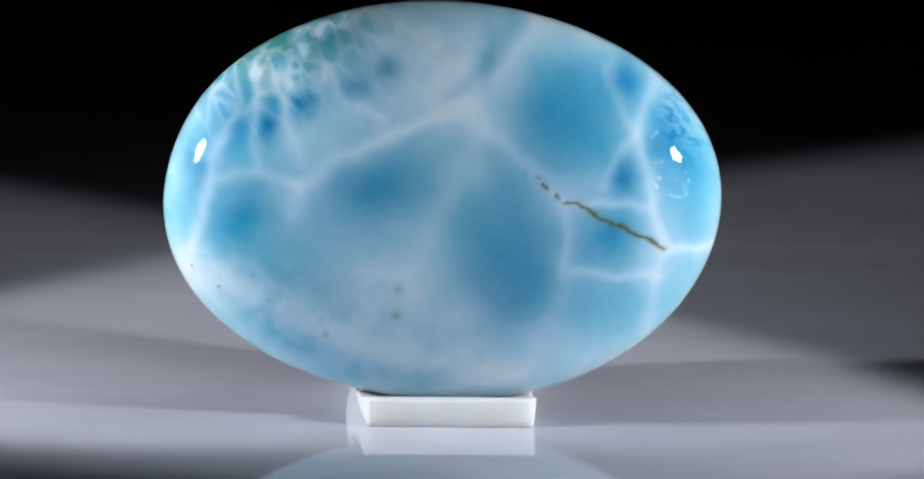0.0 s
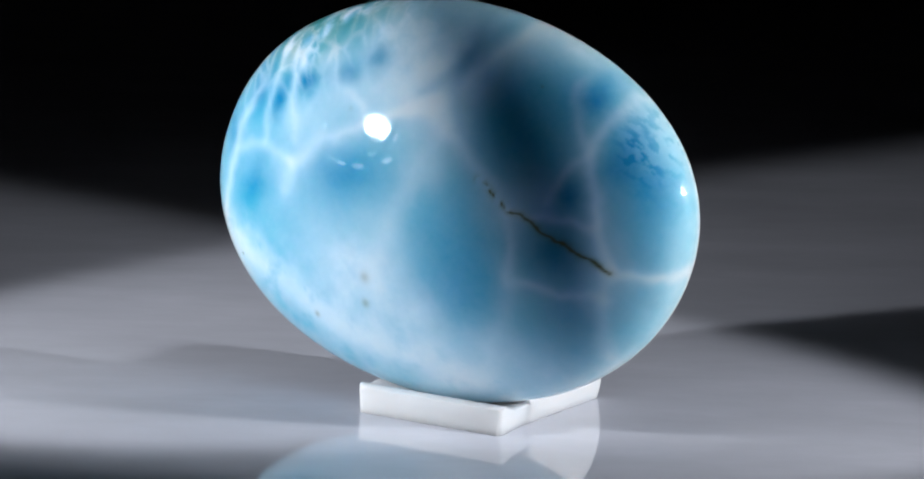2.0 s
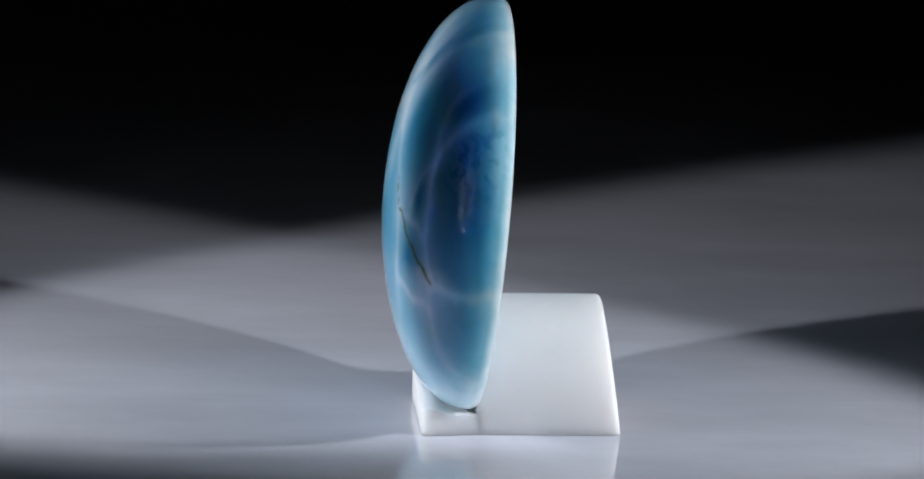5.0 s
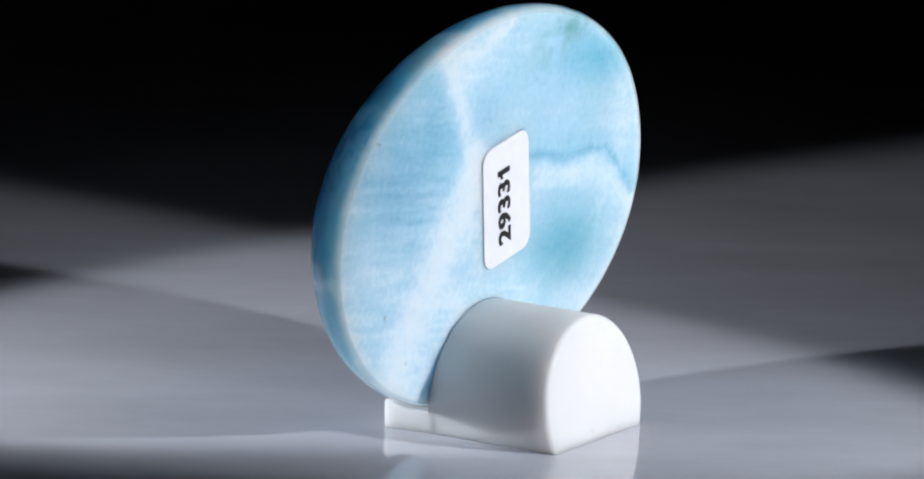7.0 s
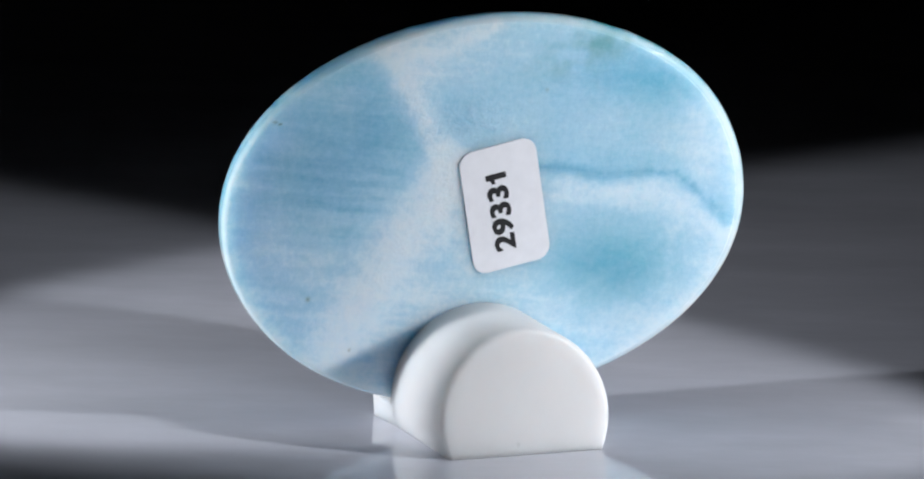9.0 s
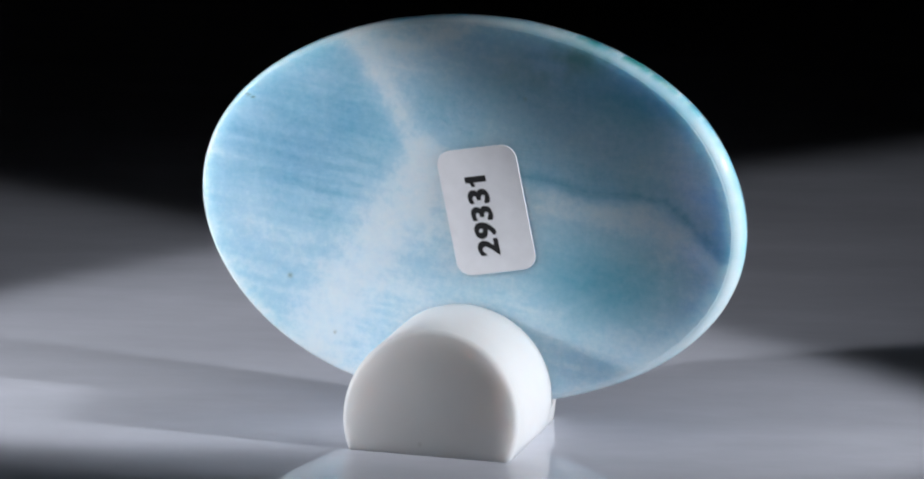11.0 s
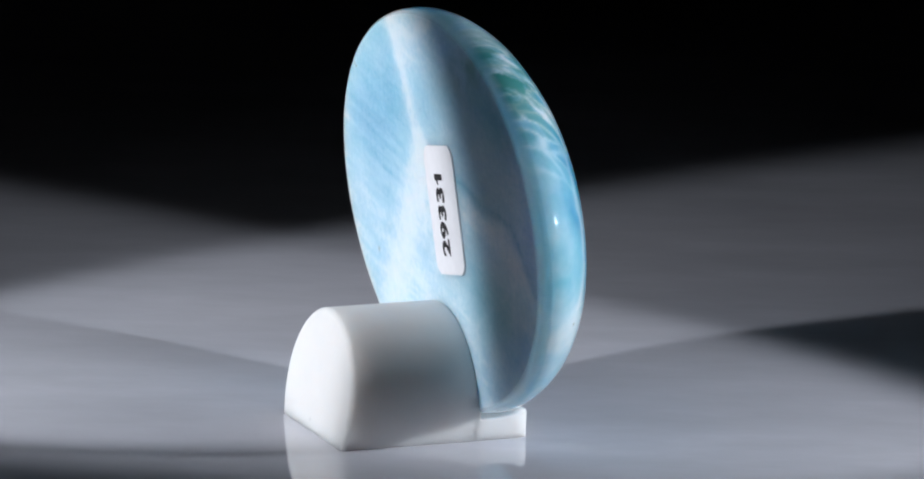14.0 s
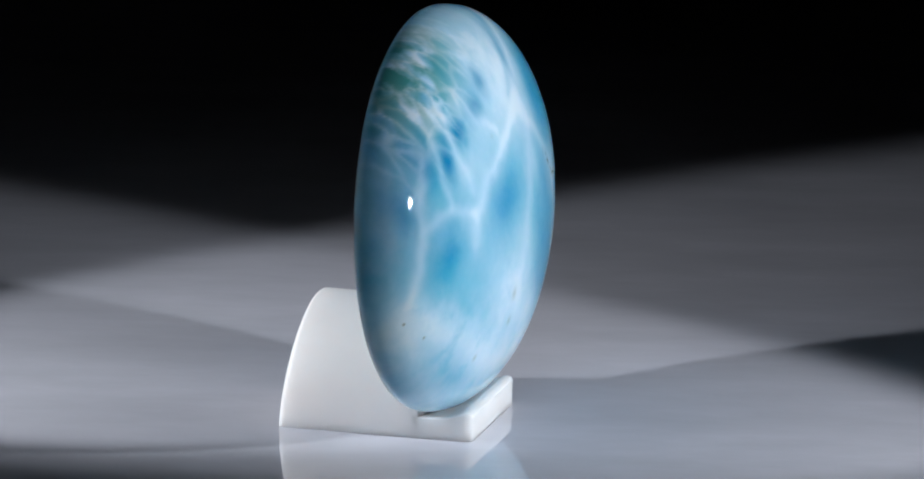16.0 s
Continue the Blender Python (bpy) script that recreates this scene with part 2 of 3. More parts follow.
def front_pattern(u0, v0, h0):
    """Milk, deep blue, green and brown on the polished face."""
    grow = 1 + 0.16 * ((DOME - h0) / DOME) ** 3
    nu, nv = u0 * grow, v0 * grow
    u = u0 + 1.1 * (cloud(nu, nv, 3.0, 3, 1.0) - 0.5)
    v = v0 + 1.1 * (cloud(nu, nv, 3.0, 3, 9.0) - 0.5)
    milk = 0.16 + 0.45 * (cloud(u, v, 9, 3, 3.0) - 0.5)

    def vein(line, width, strength, halo=0.35):
        nonlocal milk
        d, along = far_from(u, v, line)
        w = width * (0.95 + 0.8 * value_noise(nu, nv, 2.2, 4.0))
        strength = strength * 0.85
        milk = over(milk, strength * np.exp(-(d / w) ** 2))
        milk = over(milk, halo * strength * np.exp(-(d / (3.6 * w)) ** 2))

    vein([(-19.3, -5.5), (-18.6, -2.5), (-18.1, -0.1), (-17.7, 1.9), (-17.2, 4.2), (-16.3, 6.6)], 0.42, 0.68)
    vein([(-17.7, 1.7), (-14.3, 2.1), (-11.6, 1.4)], 0.40, 0.42)
    vein([(-11.6, 1.4), (-8.6, 3.6), (-4.8, 5.5), (-1.8, 6.8), (0.8, 7.6)], 0.42, 0.75)
    vein([(-11.6, 1.4), (-11.8, -0.8)], 0.4, 0.5)
    vein([(0.8, 7.6), (3.2, 10.1), (5.2, 12.5), (6.0, 13.7)], 0.6, 0.55, 0.5)
    vein([(0.8, 7.6), (1.7, 6.1), (4.4, 3.7), (6.3, 2.4), (8.3, 0.7)], 0.55, 0.6, 0.5)
    vein([(8.3, 0.7), (11.7, 0.3), (14.1, 0.3)], 0.35, 0.65)
    vein([(15.6, 10.4), (14.8, 8.8), (13.4, 6.4), (13.5, 4.3), (14.2, 2.2), (14.5, 0.0), (15.4, -2.6)], 0.38, 0.7)
    vein([(11.3, 10.1), (12.1, 7.3), (13.2, 5.6)], 0.35, 0.5)
    vein([(13.0, 5.4), (11.6, 3.9), (10.6, 1.6)], 0.28, 0.5)
    vein([(8.1, 0.3), (8.6, -1.7), (8.2, -4.3), (9.9, -4.5), (12.3, -5.0), (15.3, -5.1)], 0.36, 0.55)
    vein([(15.4, -3.1), (17.8, -3.2), (19.9, -2.4)], 0.4, 0.75)
    vein([(15.5, -3.3), (15.1, -7.2), (14.7, -9.6)], 0.4, 0.4)
    vein([(8.2, -4.3), (7.4, -7.5), (6.4, -9.9)], 0.5, 0.25)
    vein([(1.7, 5.7), (0.4, 2.6), (-0.7, 0.3), (-2.3, -3.3), (-3.0, -6.0)], 0.7, 0.42)
    vein([(-12.4, 8.9), (-12.2, 5.6), (-11.2, 3.2)], 0.4, 0.5)
    vein([(-9.4, 9.5), (-8.1, 7.6), (-5.7, 6.5)], 0.4, 0.5)
    vein([(-14.6, 7.9), (-14.9, 5.0), (-14.5, 2.2)], 0.35, 0.4)
    for x, y, rx, ry, k in ((-2.5, 11.0, 5.0, 3.4, 0.80), (-5.0, 7.6, 3.5, 1.8, 0.35), (2.0, 10.5, 2.5, 3.0, 0.5), (-5.0, -5.5, 5.5, 4.8, 0.58), (0.3, -8.6, 5.5, 3.4, 0.5), (0.2, 3.2, 3.0, 3.0, 0.3),
                            (-9.5, 5.5, 3.0, 2.5, 0.4), (-14.5, 9.5, 5, 2.0, 0.22), (13.5, -11.0, 6, 2.5, 0.4), (5.0, -11.8, 8.0, 2.6, 0.42), (-19.0, -5.5, 2.5, 2.5, 0.5), (9.5, 12.5, 6, 1.6, 0.5)):
        milk = over(milk, k * blob(u, v, x, y, rx, ry) * (0.65 + 0.7 * cloud(nu, nv, 1.8, 4, 2.0)))
    # a cloudy white band along the lower edge, ragged below, with a bluish border under it
    d, along = far_from(u, v, [(-17.5, -5.8), (-14.0, -7.0), (-10.7, -8.6), (-5.8, -10.9), (0.0, -11.8), (5.0, -13.0)])
    wisp = cloud(nu, nv, 1.3, 4, 6.0)
    milk = over(milk, (0.72 - 0.22 * along) * np.exp(-(d / (0.9 + 1.7 * wisp)) ** 2) * np.clip(0.35 + 1.5 * wisp, 0, 1))
    rim = np.hypot(u0 / HALF_W, v0 / HALF_H)
    border = np.clip((rim - 0.90 + 0.12 * (wisp - 0.5)) / 0.05, 0, 1) * (v0 < -4) * (u0 < 6)
    milk = milk * (1 - 0.40 * border) + 0.16 * border
    # paler towards the rim: sheen of the lit surroundings, put into the milk
    milk = over(milk, 0.42 * np.clip((rim - 0.86) / 0.13, 0, 1) ** 1.5 * (0.6 + 0.8 * wisp))
    deep = 0.10 + 0.35 * (cloud(u, v, 6, 3, 12.0) - 0.45)
    for x, y, rx, ry, k in ((-6.6, 1.6, 4.2, 2.7, 0.62), (4.4, -2.0, 4.6, 5.6, 0.46), (7.6, 6.6, 5.4, 4.8, 0.46), (12.3, 2.3, 1.3, 1.6, 0.95), (12.6, 9.0, 1.5, 1.8, 0.75),
                            (-15.2, -0.3, 2.2, 2.0, 0.5), (15.7, 5.2, 1.5, 3.0, 0.7), (17.6, 3.6, 1.4, 1.8, 0.3), (2.3, 11.3, 0.8, 2.2, 0.5), (-13.6, 5.7, 0.9, 1.5, 0.95), (-10.9, 7.4, 1.2, 1.0, 0.95),
                            (-7.5, 8.4, 1.3, 0.9, 0.8), (-5.0, 10.0, 1.4, 1.0, 0.8), (11.4, -2.1, 1.9, 1.4, 0.6), (4.6, -6.0, 4.0, 3.0, 0.45), (-16.4, 6.4, 1.3, 1.7, 0.8), (-18.6, 3.0, 1.4, 2.0, 0.6)):
        b = blob(u, v, x, y, rx, ry)
        deep = over(deep, k * b)
        milk = milk * (1 - 0.75 * k * b)
    # a slate streak beside the upper vein
    d, along = far_from(u, v, [(-0.6, 8.2), (1.0, 9.6), (2.6, 11.2), (4.4, 13.4)])
    streak = np.exp(-(d / (0.45 + 0.55 * along)) ** 2) * (0.4 + 0.6 * along)
    milk, deep = milk * (1 - 0.35 * streak), over(deep, 0.22 * streak)
    # a mottled border of small cells along the upper shoulder
    edge = blob(u0, v0, -12.5, 10.6, 7.0, 3.0, 30)
    pts = np.random.default_rng(23)
    px, py = pts.uniform(-20, -2.5, 70), pts.uniform(4.5, 15.5, 70)
    shear_u, shear_v = nu + 0.45 * (nv - 9) + 0.5 * (cloud(nu, nv, 1.2, 3, 24.0) - 0.5), 0.62 * nv + 0.5 * (cloud(nu, nv, 1.2, 3, 27.0) - 0.5)
    near, second = np.full(u0.shape, 99.0), np.full(u0.shape, 99.0)
    for a, b in zip(px + 0.45 * (py - 9), 0.62 * py):
        d = np.hypot(shear_u - a, shear_v - b)
        second = np.minimum(second, np.maximum(near, d))
        near = np.minimum(near, d)
    net = np.exp(-((second - near) / 0.28) ** 2)
    core = np.clip((second - near - 0.25) / 0.6, 0, 1)
    milk = np.clip(milk + edge * (0.42 * net - 0.25 * core), 0, 1)
    deep = np.clip(deep + edge * (0.42 * core - 0.05), 0, 1)
    flecks = np.clip(1.6 * blob(u0, v0, 17.0, 6.8, 1.6, 2.6, 20), 0, 1)
    dashes = cloud(nu * 0.8 - nv * 0.5, nv * 1.8 + nu * 0.9, 0.75, 2, 14.0)
    milk = np.clip(milk + flecks * (0.12 - 0.5 * np.clip(2.0 * (dashes - 0.48), 0, 0.35)), 0, 1)
    deep = np.clip(deep + flecks * np.clip(1.6 * (dashes - 0.50), 0, 0.22), 0, 1)
    green = blob(u0, v0, -11.8, 12.2, 6.8, 2.6, 26) * np.clip(3.6 * (cloud(nu * 1.2, nv * 0.8, 1.5, 4, 41.0) - 0.28), 0, 1)
    # the brown crack
    d, along = far_from(u0 + 0.35 * (cloud(nu, nv, 0.9, 3, 51.0) - 0.5), v0 + 0.5 * (cloud(nu, nv, 0.9, 3, 61.0) - 0.5), [(5.2, 2.8), (6.6, 1.8), (7.9, 0.7), (8.9, 0.5), (10.9, -0.6), (13.1, -1.5), (15.6, -3.0)])
    broken = np.where(along < 0.34, np.clip(5 * (value_noise(nu, nv, 0.42, 71.0) - 0.46), 0, 1), 1.0)
    brown = np.exp(-(d / ((0.055 + 0.10 * value_noise(nu, nv, 0.9, 81.0)) * np.clip(0.7 + along, 0.7, 1))) ** 2) * broken
    brown = over(brown, 0.28 * np.exp(-(d / 0.32) ** 2) * broken)
    for x, y, r, k in ((-4.0, -6.0, 0.42, 0.30), (-4.1, -8.0, 0.32, 0.38), (-9.1, -9.7, 0.24, 0.4), (-17.0, -6.5, 0.09, 1.0), (-19.0, -5.1, 0.08, 1.0), (8.6, 9.8, 0.08, 0.7), (-6.5, 6.2, 0.2, 0.12)):
        brown = over(brown, k * blob(u0, v0, x, y, r, r))
    return milk, deep, green, brown


def back_pattern(u0, v0):
    """Milk, deep blue, green and dark specks on the sawn back."""
    u = u0 + 1.0 * (cloud(u0, v0, 2.5, 4, 101.0) - 0.5)
    v = v0 + 1.0 * (cloud(u0, v0, 2.5, 4, 109.0) - 0.5)
    milk = 0.68 + 0.38 * (cloud(u, v, 7, 4, 103.0) - 0.5) + 0.10 * (cloud(u0, v0, 1.6, 4, 107.0) - 0.5)
    streak = cloud(u0 * 0.10 + v0 * 0.03, v0 - 0.16 * u0, 0.5, 3, 120.0) - 0.5
    milk = milk + 0.34 * streak * (0.4 + blob(u0, v0, 12, 2, 7, 8) + blob(u0, v0, 2, -9, 9, 4))
    sugar = cloud(u0, v0, 0.7, 3, 130.0)
    for line, w, k in (([(8.4, 13.8), (8.0, 12.7), (5.8, 8.6), (3.8, 5.3), (2.8, 3.0)], 1.0, 0.8), ([(3.1, 1.2), (6.2, -1.8), (9.1, -6.2), (11.2, -10.6)], 2.2, 0.8),
                       ([(6.4, 12.2), (2.8, 12.5), (-0.3, 13.7)], 0.5, 0.6), ([(-6.5, 0.9), (-13.0, 0.5), (-16.5, -1.4), (-19.3, -3.4)], 0.9, 0.5), ([(3, 3), (3.1, 1.2)], 1.8, 0.9),
                       ([(-6.7, -7.7), (-11.8, -4.9), (-15.7, -2.4)], 0.4, 0.4), ([(-15.2, -3.2), (-14.8, -7.3)], 0.4, 0.45), ([(-13.0, 10.0), (-17.0, 5.6)], 0.4, 0.4)):
        d, along = far_from(u, v, line)
        milk = over(milk, k * np.exp(-(d / (w * (0.6 + 0.9 * cloud(u0, v0, 1.5, 4, 150.0)))) ** 2) * (0.45 + 1.0 * sugar))
    for x, y, rx, ry, k in ((-8.5, 6.0, 4, 2.2, 0.35), (-16.8, 4.5, 2.2, 3.5, 0.35), (0.0, -8.0, 7, 3, 0.4), (-12.5, -10, 6, 2.5, 0.3)):
        milk = over(milk, k * blob(u, v, x, y, rx, ry))
    milk = milk * (1 - 0.45 * blob(u, v, -10.5, -5.0, 5.0, 3.0)) * (1 - 0.5 * blob(u, v, -13.5, 9.0, 4.0, 2.0))
    # milk mixed in unevenly towards the rim
    rim = np.hypot(u0 / HALF_W, v0 / HALF_H)
    milk = over(milk, 0.4 * np.clip((rim - 0.93) / 0.05, 0, 1) * np.clip(0.3 + 1.2 * cloud(u0, v0, 4, 3, 160.0), 0, 1))
    deep = 0.06 + 0.3 * (cloud(u, v, 5, 3, 112.0) - 0.45)
    # the last patch is painted shade: the upper corner that the beam misses
    for x, y, rx, ry, k in ((12.6, 3.4, 5.4, 5.0, 0.52), (15.5, 5.5, 2.8, 3.0, 0.2), (9.5, 7.5, 2.5, 3.2, 0.35), (1.0, 7.2, 2.4, 1.8, 0.25), (-10.5, -5.0, 4.0, 2.5, 0.15), (-9.5, 7.0, 6.5, 4.5, 0.22)):
        b = blob(u, v, x, y, rx, ry)
        deep = over(deep, k * b)
        milk = milk * (1 - 0.8 * k * b)
    d, along = far_from(u, v, [(-4.0, 2.7), (-5.4, 2.6), (-10.5, 1.9), (-15.1, 1.7), (-17.6, -0.7), (-19.5, -2.4)])
    d = d + 0.9 * np.abs(cloud(u0, v0, 0.8, 3, 171.0) - 0.5) * (u < -13)
    line = np.exp(-(d / 0.42) ** 2) + 0.4 * np.exp(-(np.maximum(0, d) / 1.3) ** 2) * (v > np.interp(u, [-20, -17.6, -15, -5], [-2.4, -0.7, 1.7, 2.6]))
    deep = over(deep, 0.22 * line)
    milk = milk * (1 - 0.36 * line)
    green = 0.6 * blob(u0, v0, -8.5, 12.2, 4.5, 1.6, -18) * np.clip(2.4 * (cloud(u0, v0, 1.6, 4, 141.0) - 0.3), 0, 1) + 0.13 * blob(u0, v0, -14, 6, 4, 5) + 0.24 * blob(u0, v0, -11, -5.5, 6, 4.5)
    brown = np.zeros(u0.shape)
    for x, y, r, k in ((16.5, 7.6, 0.10, 0.9), (16.1, 7.45, 0.07, 0.8), (13.4, -6.1, 0.16, 0.6), (10.0, -10.2, 0.08, 0.9), (-4.6, 8.8, 0.12, 0.35)):
        brown = over(brown, k * blob(u0, v0, x, y, r, r))
    return np.clip(milk, 0, 1), deep, green, brown


def build_stone():
    """An oval cabochon: a swelling polished dome, a rounded rim and a flat sawn back."""
    seg = 560
    # profile from the dome's top over the rim to the middle of the back: radius 0..1, height in millimetres
    prof = [(math.sin(math.pi / 2 * i / 190), 1.0) for i in range(191)]
    prof = [(r, RIM + (DOME - RIM) * max(0.0, 1 - r * r) ** SWELL, 1.0) for r, _ in prof]
    for i in range(1, 17):
        a = math.pi / 2 * i / 16
        prof.append((1.0 - 0.028 * (1 - math.cos(a)), RIM * (1 - math.sin(a)), 1 - i / 16))
    r2 = prof[-1][0]
    prof += [(r2 * (1 - i / 110), 0.0, 0.0) for i in range(1, 110)]
    r = np.array([p[0] for p in prof])
    h = np.array([p[1] for p in prof])
    ang = np.linspace(0, 2 * np.pi, seg, endpoint=False)
    # a hand-cut outline: not quite an ellipse
    wave = 1 + 0.007 * np.cos(4 * ang - 1.75) + 0.012 * np.exp(-((ang - 2.5) / 0.35) ** 2)
    drift = np.array([p[2] for p in prof])[1:, None]
    U = HALF_W * np.outer(r[1:], np.cos(ang) * wave) + SHIFT[0] * drift
    V = HALF_H * np.outer(r[1:], np.sin(ang) * wave) + SHIFT[1] * drift
    Hh = np.repeat(h[1:, None], seg, 1)
    rows = len(r) - 1
    verts = np.concatenate([[[*SHIFT, DOME]], np.stack([U.ravel(), V.ravel(), Hh.ravel()], 1), [[0, 0, 0.0]]]) * 0.001
    i = np.arange(rows - 1)[:, None] * seg + 1
    j = np.arange(seg)[None, :]
    k = (j + 1) % seg
    quads = np.stack([i + j, i + seg + j, i + seg + k, i + k], -1).reshape(-1, 4)
    j = np.arange(seg)
    k = (j + 1) % seg
    last = len(verts) - 1
    caps = [(0, int(a) + 1, int(b) + 1) for a, b in zip(j, k)] + [(last, int(b) + 1 + (rows - 1) * seg, int(a) + 1 + (rows - 1) * seg) for a, b in zip(j, k)]
    me = bpy.data.meshes.new("gemstone")
    me.from_pydata(verts.tolist(), [], quads.tolist() + caps)
    u, v, z = verts[:, 0] * 1000, verts[:, 1] * 1000, verts[:, 2] * 1000
    f, b = front_pattern(u - 0.17, v - 0.26, z), back_pattern(u - 0.09, v - 0.25)
    is_back = np.clip((0.9 - z) / 0.85, 0, 1)
    is_back = is_back * is_back * (3 - 2 * is_back)
    for name, x, y in zip(("milk", "deep", "green", "brown"), f, b):
        me.attributes.new(name, "FLOAT", "POINT").data.foreach_set("value", (x * (1 - is_back) + y * is_back).astype(np.float32))
    sawn = (z < 1e-4).astype(np.float32)
    d, along = far_from(u, v, [(5.8, 8.6), (3.5, 5.0), (3.0, 2.0), (6.2, -1.8), (9.1, -6.2)])
    pitted = np.clip(np.exp(-(d / 1.4) ** 2) * 0.5 + blob(u, v, 0.8, 6.9, 2.2, 1.3), 0, 1) * sawn
    me.attributes.new("pitted", "FLOAT", "POINT").data.foreach_set("value", pitted.astype(np.float32))
    me.attributes.new("sawn", "FLOAT", "POINT").data.foreach_set("value", sawn)
    for p in me.polygons:
        p.use_smooth = True
    me.materials.append(STONE)
    me.validate()
    ob = new("gemstone", me)
    tagged(ob, "polished oval blue larimar cabochon with white veins and brown crack", "gemstone")
    return ob


def build_sticker(stone):
    """A rounded paper sticker on the stone's back, with its stock number in black."""
    w, l, rad, thick = 0.0061, 0.0096, 0.0011, 0.00011
    bm = bmesh.new()
    outline = []
    for cx, cy, a0 in ((w / 2 - rad, l / 2 - rad, 0), (-w / 2 + rad, l / 2 - rad, 90), (-w / 2 + rad, -l / 2 + rad, 180), (w / 2 - rad, -l / 2 + rad, 270)):
        for i in range(9):
            a = radians(a0 + 90 * i / 8)
            outline.append((cx + rad * math.cos(a), cy + rad * math.sin(a)))
    lower = [bm.verts.new((x, y, 0)) for x, y in outline]
    upper = [bm.verts.new((x * 0.995, y * 0.995, thick)) for x, y in outline]
    n = len(outline)
    bm.faces.new(upper)
    bm.faces.new(list(reversed(lower)))
    for i in range(n):
        bm.faces.new((lower[i], lower[(i + 1) % n], upper[(i + 1) % n], upper[i]))
    sticker = part("sticker", bm, PAPER, stone, "white paper sticker with a black stock number", smooth=False)
    # the sticker faces backwards; its own x runs against the stone's
    sticker.matrix_basis = pose(-0.00157, 0.00035, -0.00001, 0, 180, 0) @ pose(0, 0, 0, 0, 0, 11)
    text = bpy.data.curves.new("print", "FONT")
    text.body, text.size, text.offset, text.space_character = "29331", 0.00226, 0.00006, 1.06
    text.resolution_u = 6
    source = bpy.data.objects.new("print", text)
    scene.collection.objects.link(source)
    mesh = bpy.data.meshes.new_from_object(source.evaluated_get(bpy.context.evaluated_depsgraph_get()))
    bpy.data.objects.remove(source)
    xs = [p.co.x for p in mesh.vertices]
    ys = [p.co.y for p in mesh.vertices]
    k, kx = 0.00165 / (max(ys) - min(ys)), 0.00600 / (max(xs) - min(xs))
    for p in mesh.vertices:
        p.co = ((p.co.x - min(xs)) * kx, (p.co.y - min(ys)) * k, 0.0)
    # struck twice, a hair apart, for a bold face
    bm = bmesh.new()
    bm.from_mesh(mesh)
    bm.from_mesh(mesh)
    bm.verts.ensure_lookup_table()
    for p in bm.verts[len(mesh.vertices):]:
        p.co += Vector((0.00010, 0.00003, 0.000004))
    right = max(p.co.x for p in bm.verts)
    bm.faces.new([bm.verts.new((right - x, y, 0.000008)) for x, y in ((0.00012, 0.00168), (0.00058, 0.00128), (0.00078, 0.00122), (0.00078, 0.00094), (0.00050, 0.00102), (0.00012, 0.00134))])
    bm.to_mesh(mesh)
    bm.free()
    mesh.materials.clear()
    mesh.materials.append(INK)
    ink = new("print", mesh)
    ink.parent = sticker
    ink.matrix_basis = pose(0.00048, -0.00342, thick + 0.00002, 0, 0, 90)
    tagged(ink, "black printed digits")
    return sticker


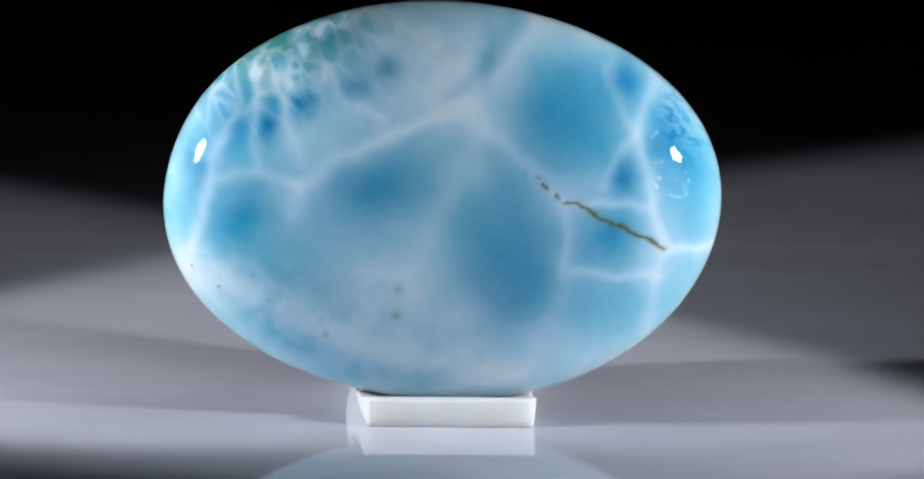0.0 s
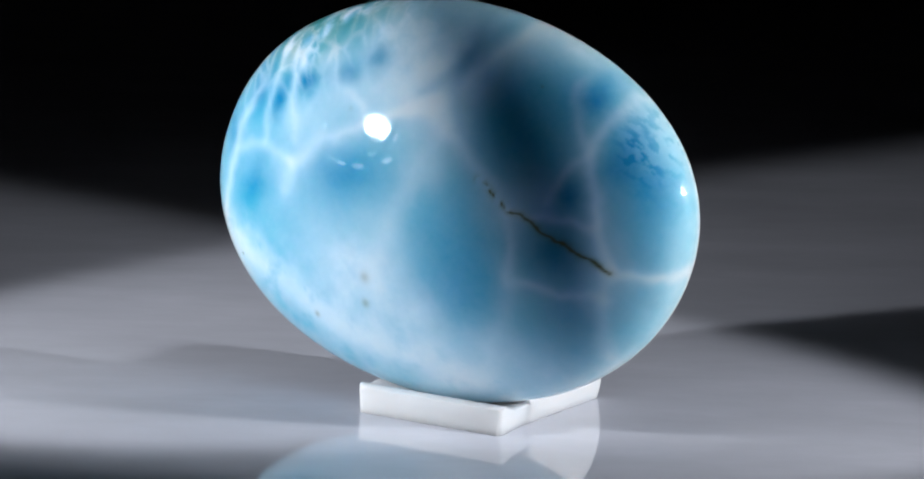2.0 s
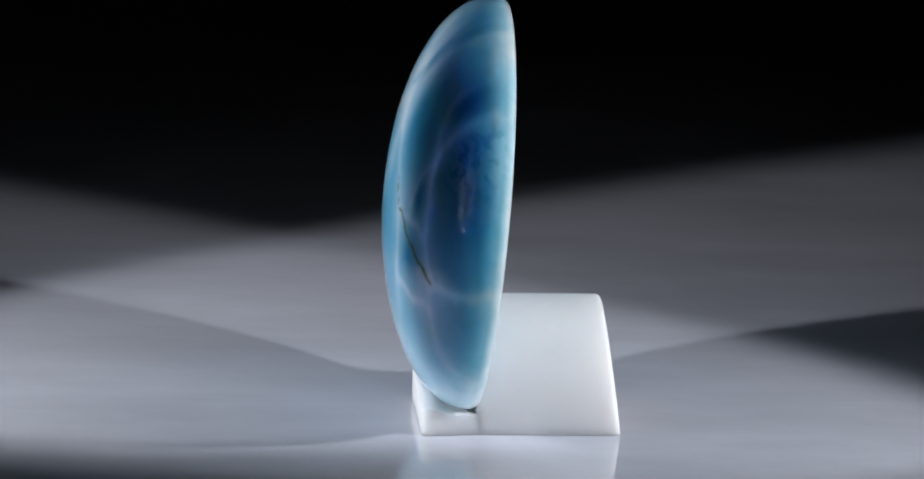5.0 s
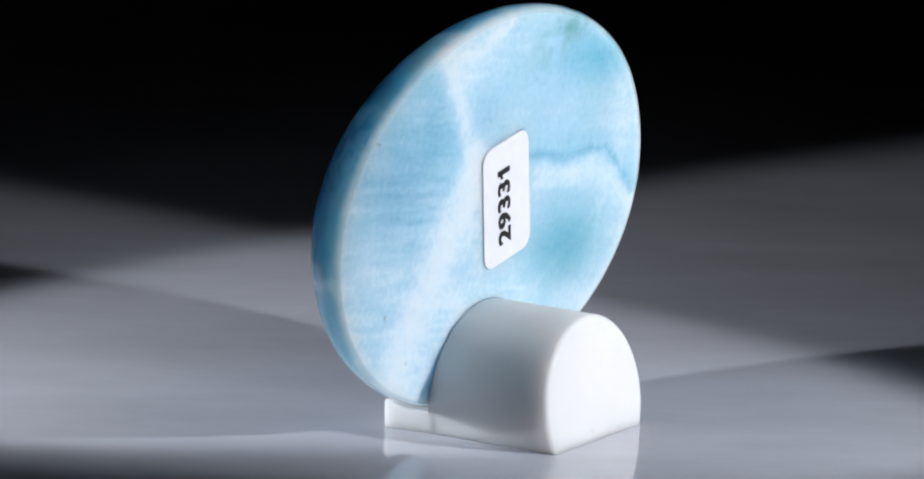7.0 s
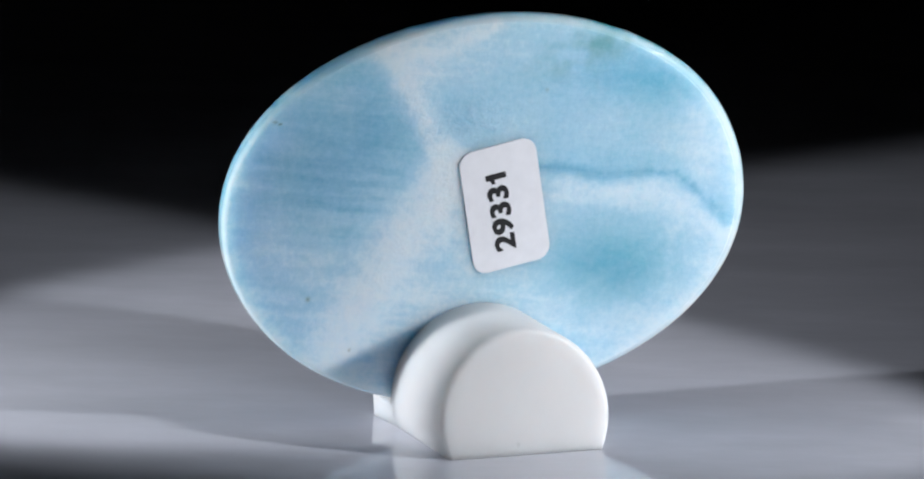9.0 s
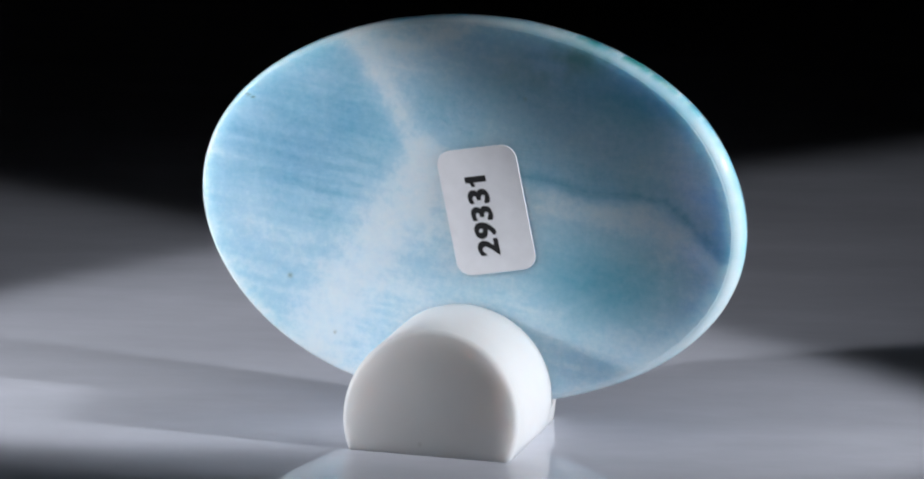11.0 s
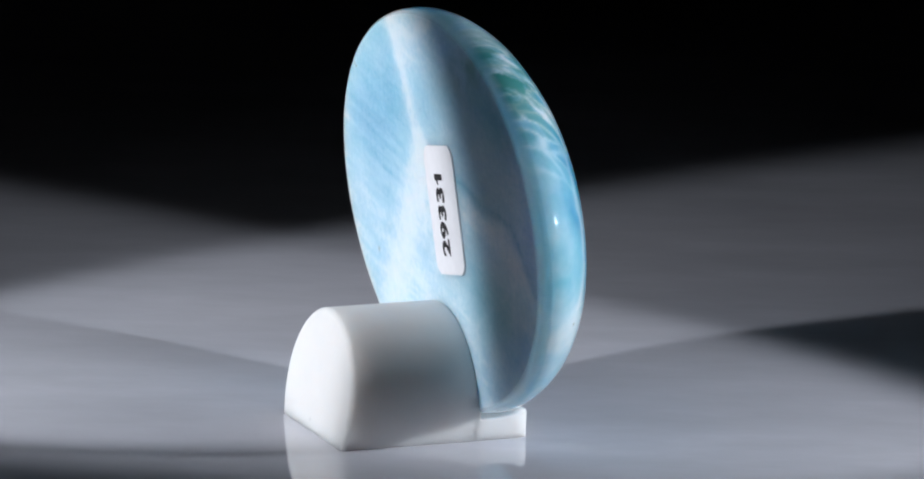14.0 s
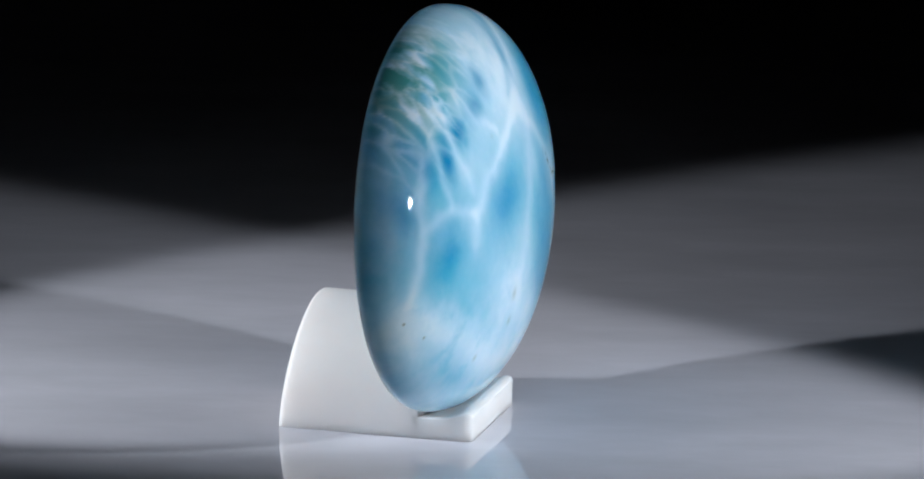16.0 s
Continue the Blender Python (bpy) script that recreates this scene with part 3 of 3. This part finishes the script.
# ---------------------------------------------------------------- the lamps beside the stand
def build_lamp(bulb, aim, size_up):
    """A small lamp head on a post: a faceted reflector behind the bulb."""
    axis = (aim - bulb).normalized()
    sideways = (Vector((0, 1, 0)) - axis * axis.y).normalized()
    centre = bulb + sideways * (0.012 if bulb.x < 0 else -0.008) - axis * 0.003
    away = (centre - aim).normalized()
    root = new("studio_lamp")
    root.location = (centre.x + away.x * 0.012, centre.y + away.y * 0.012, 0)
    inv = Matrix.Translation(-root.location)
    turn = look(centre + away * 0.005, aim)
    face = inv @ turn
    bm = bmesh.new()
    bmesh.ops.create_cone(bm, cap_ends=True, segments=48, radius1=0.016, radius2=0.032 * size_up, depth=0.04, matrix=Matrix.Translation((0, 0, 0.023)) @ pose(0, 0, 0, 180))
    bm.transform(face)
    part("housing", bm, BLACK_METAL, root, "black metal lamp housing")
    inward = 1 if (turn.to_3x3() @ Vector((1, 0, 0))).y > 0 else -1
    for count, radius, long, wide in ((24, 0.0270, 0.0046, 0.0020), (20, 0.0215, 0.0036, 0.0017), (15, 0.0160, 0.0032, 0.0016), (9, 0.0105, 0.0028, 0.0014)):
        radius, long, wide = radius * size_up, long * size_up, wide * size_up
        for i in range(count):
            a = math.tau * (i + 0.25 * noise.noise((i * 1.7, radius * 900, 4.5))) / count
            size = 0.95 + 0.3 * noise.noise((i * 2.3, count * 0.37, 0.5))
            if count < 24 and noise.noise((i * 1.9, count * 0.61, 7.5)) < -0.25:
                continue
            bm = bmesh.new()
            bmesh.ops.create_cube(bm, size=1, matrix=pose(radius * math.cos(a), radius * math.sin(a), 0.001, 0, 0, math.degrees(a) + 14 * noise.noise((i * 3.1, radius * 500, 2.5))) @ Matrix.Diagonal((wide * size, long * min(1.15, size), 0.0016, 1)))
            bm.transform(face)
            part("facet", bm, FACET_GLOW, root)
    # added plate, out of view: blocks facet light from the floor behind
    bm = bmesh.new()
    side = inward * 0.0325 * size_up
    box(bm, (min(side, side + inward * 0.0012), -0.033, -0.085), (max(side, side + inward * 0.0012), 0.033, 0.008))
    bm.transform(face)
    part("light_flag", bm, BLACK_METAL, root, "added black flag that keeps facet light off the far floor", smooth=False)
    top = face.translation.z - 0.004
    bm = bmesh.new()
    bmesh.ops.create_cone(bm, cap_ends=True, segments=24, radius1=0.003, radius2=0.003, depth=top, matrix=Matrix.Translation((away.x * 0.012, away.y * 0.012, top / 2)))
    part("post", bm, BLACK_METAL, root)
    bm = bmesh.new()
    bmesh.ops.create_cone(bm, cap_ends=True, segments=40, radius1=0.02, radius2=0.018, depth=0.004, matrix=Matrix.Translation((away.x * 0.012, away.y * 0.012, 0.002)))
    part("base", bm, BLACK_METAL, root)
    tagged(root, "small round studio lamp with a faceted reflector, switched on", "lamp", "lamps beside the stand")


build_setting()
stand = build_stand()
stone = build_stone()
build_sticker(stone)
build_lamp(LAMP_LEFT, AIM_LEFT, 1.12)
build_lamp(LAMP_RIGHT, AIM_RIGHT, 1.4)


def motions():
    """Stand and stone turn together about the upright axis, clockwise as seen from above."""
    lean = pose(-0.00091, 0.002200, 0.016087, 90 - 4.708, 0, -0.788) @ pose(0, 0, 0, 0, 0, -0.383)
    turns = [(0.5 * i, pose(0, 0, 0, 0, 0, 4.253 - 18.0715 * (0.5 * i) + 0.00303 * (0.5 * i) ** 2)) for i in range(33)]
    walk(stand, turns)
    walk(stone, [(t, m @ lean) for t, m in turns])


motions()
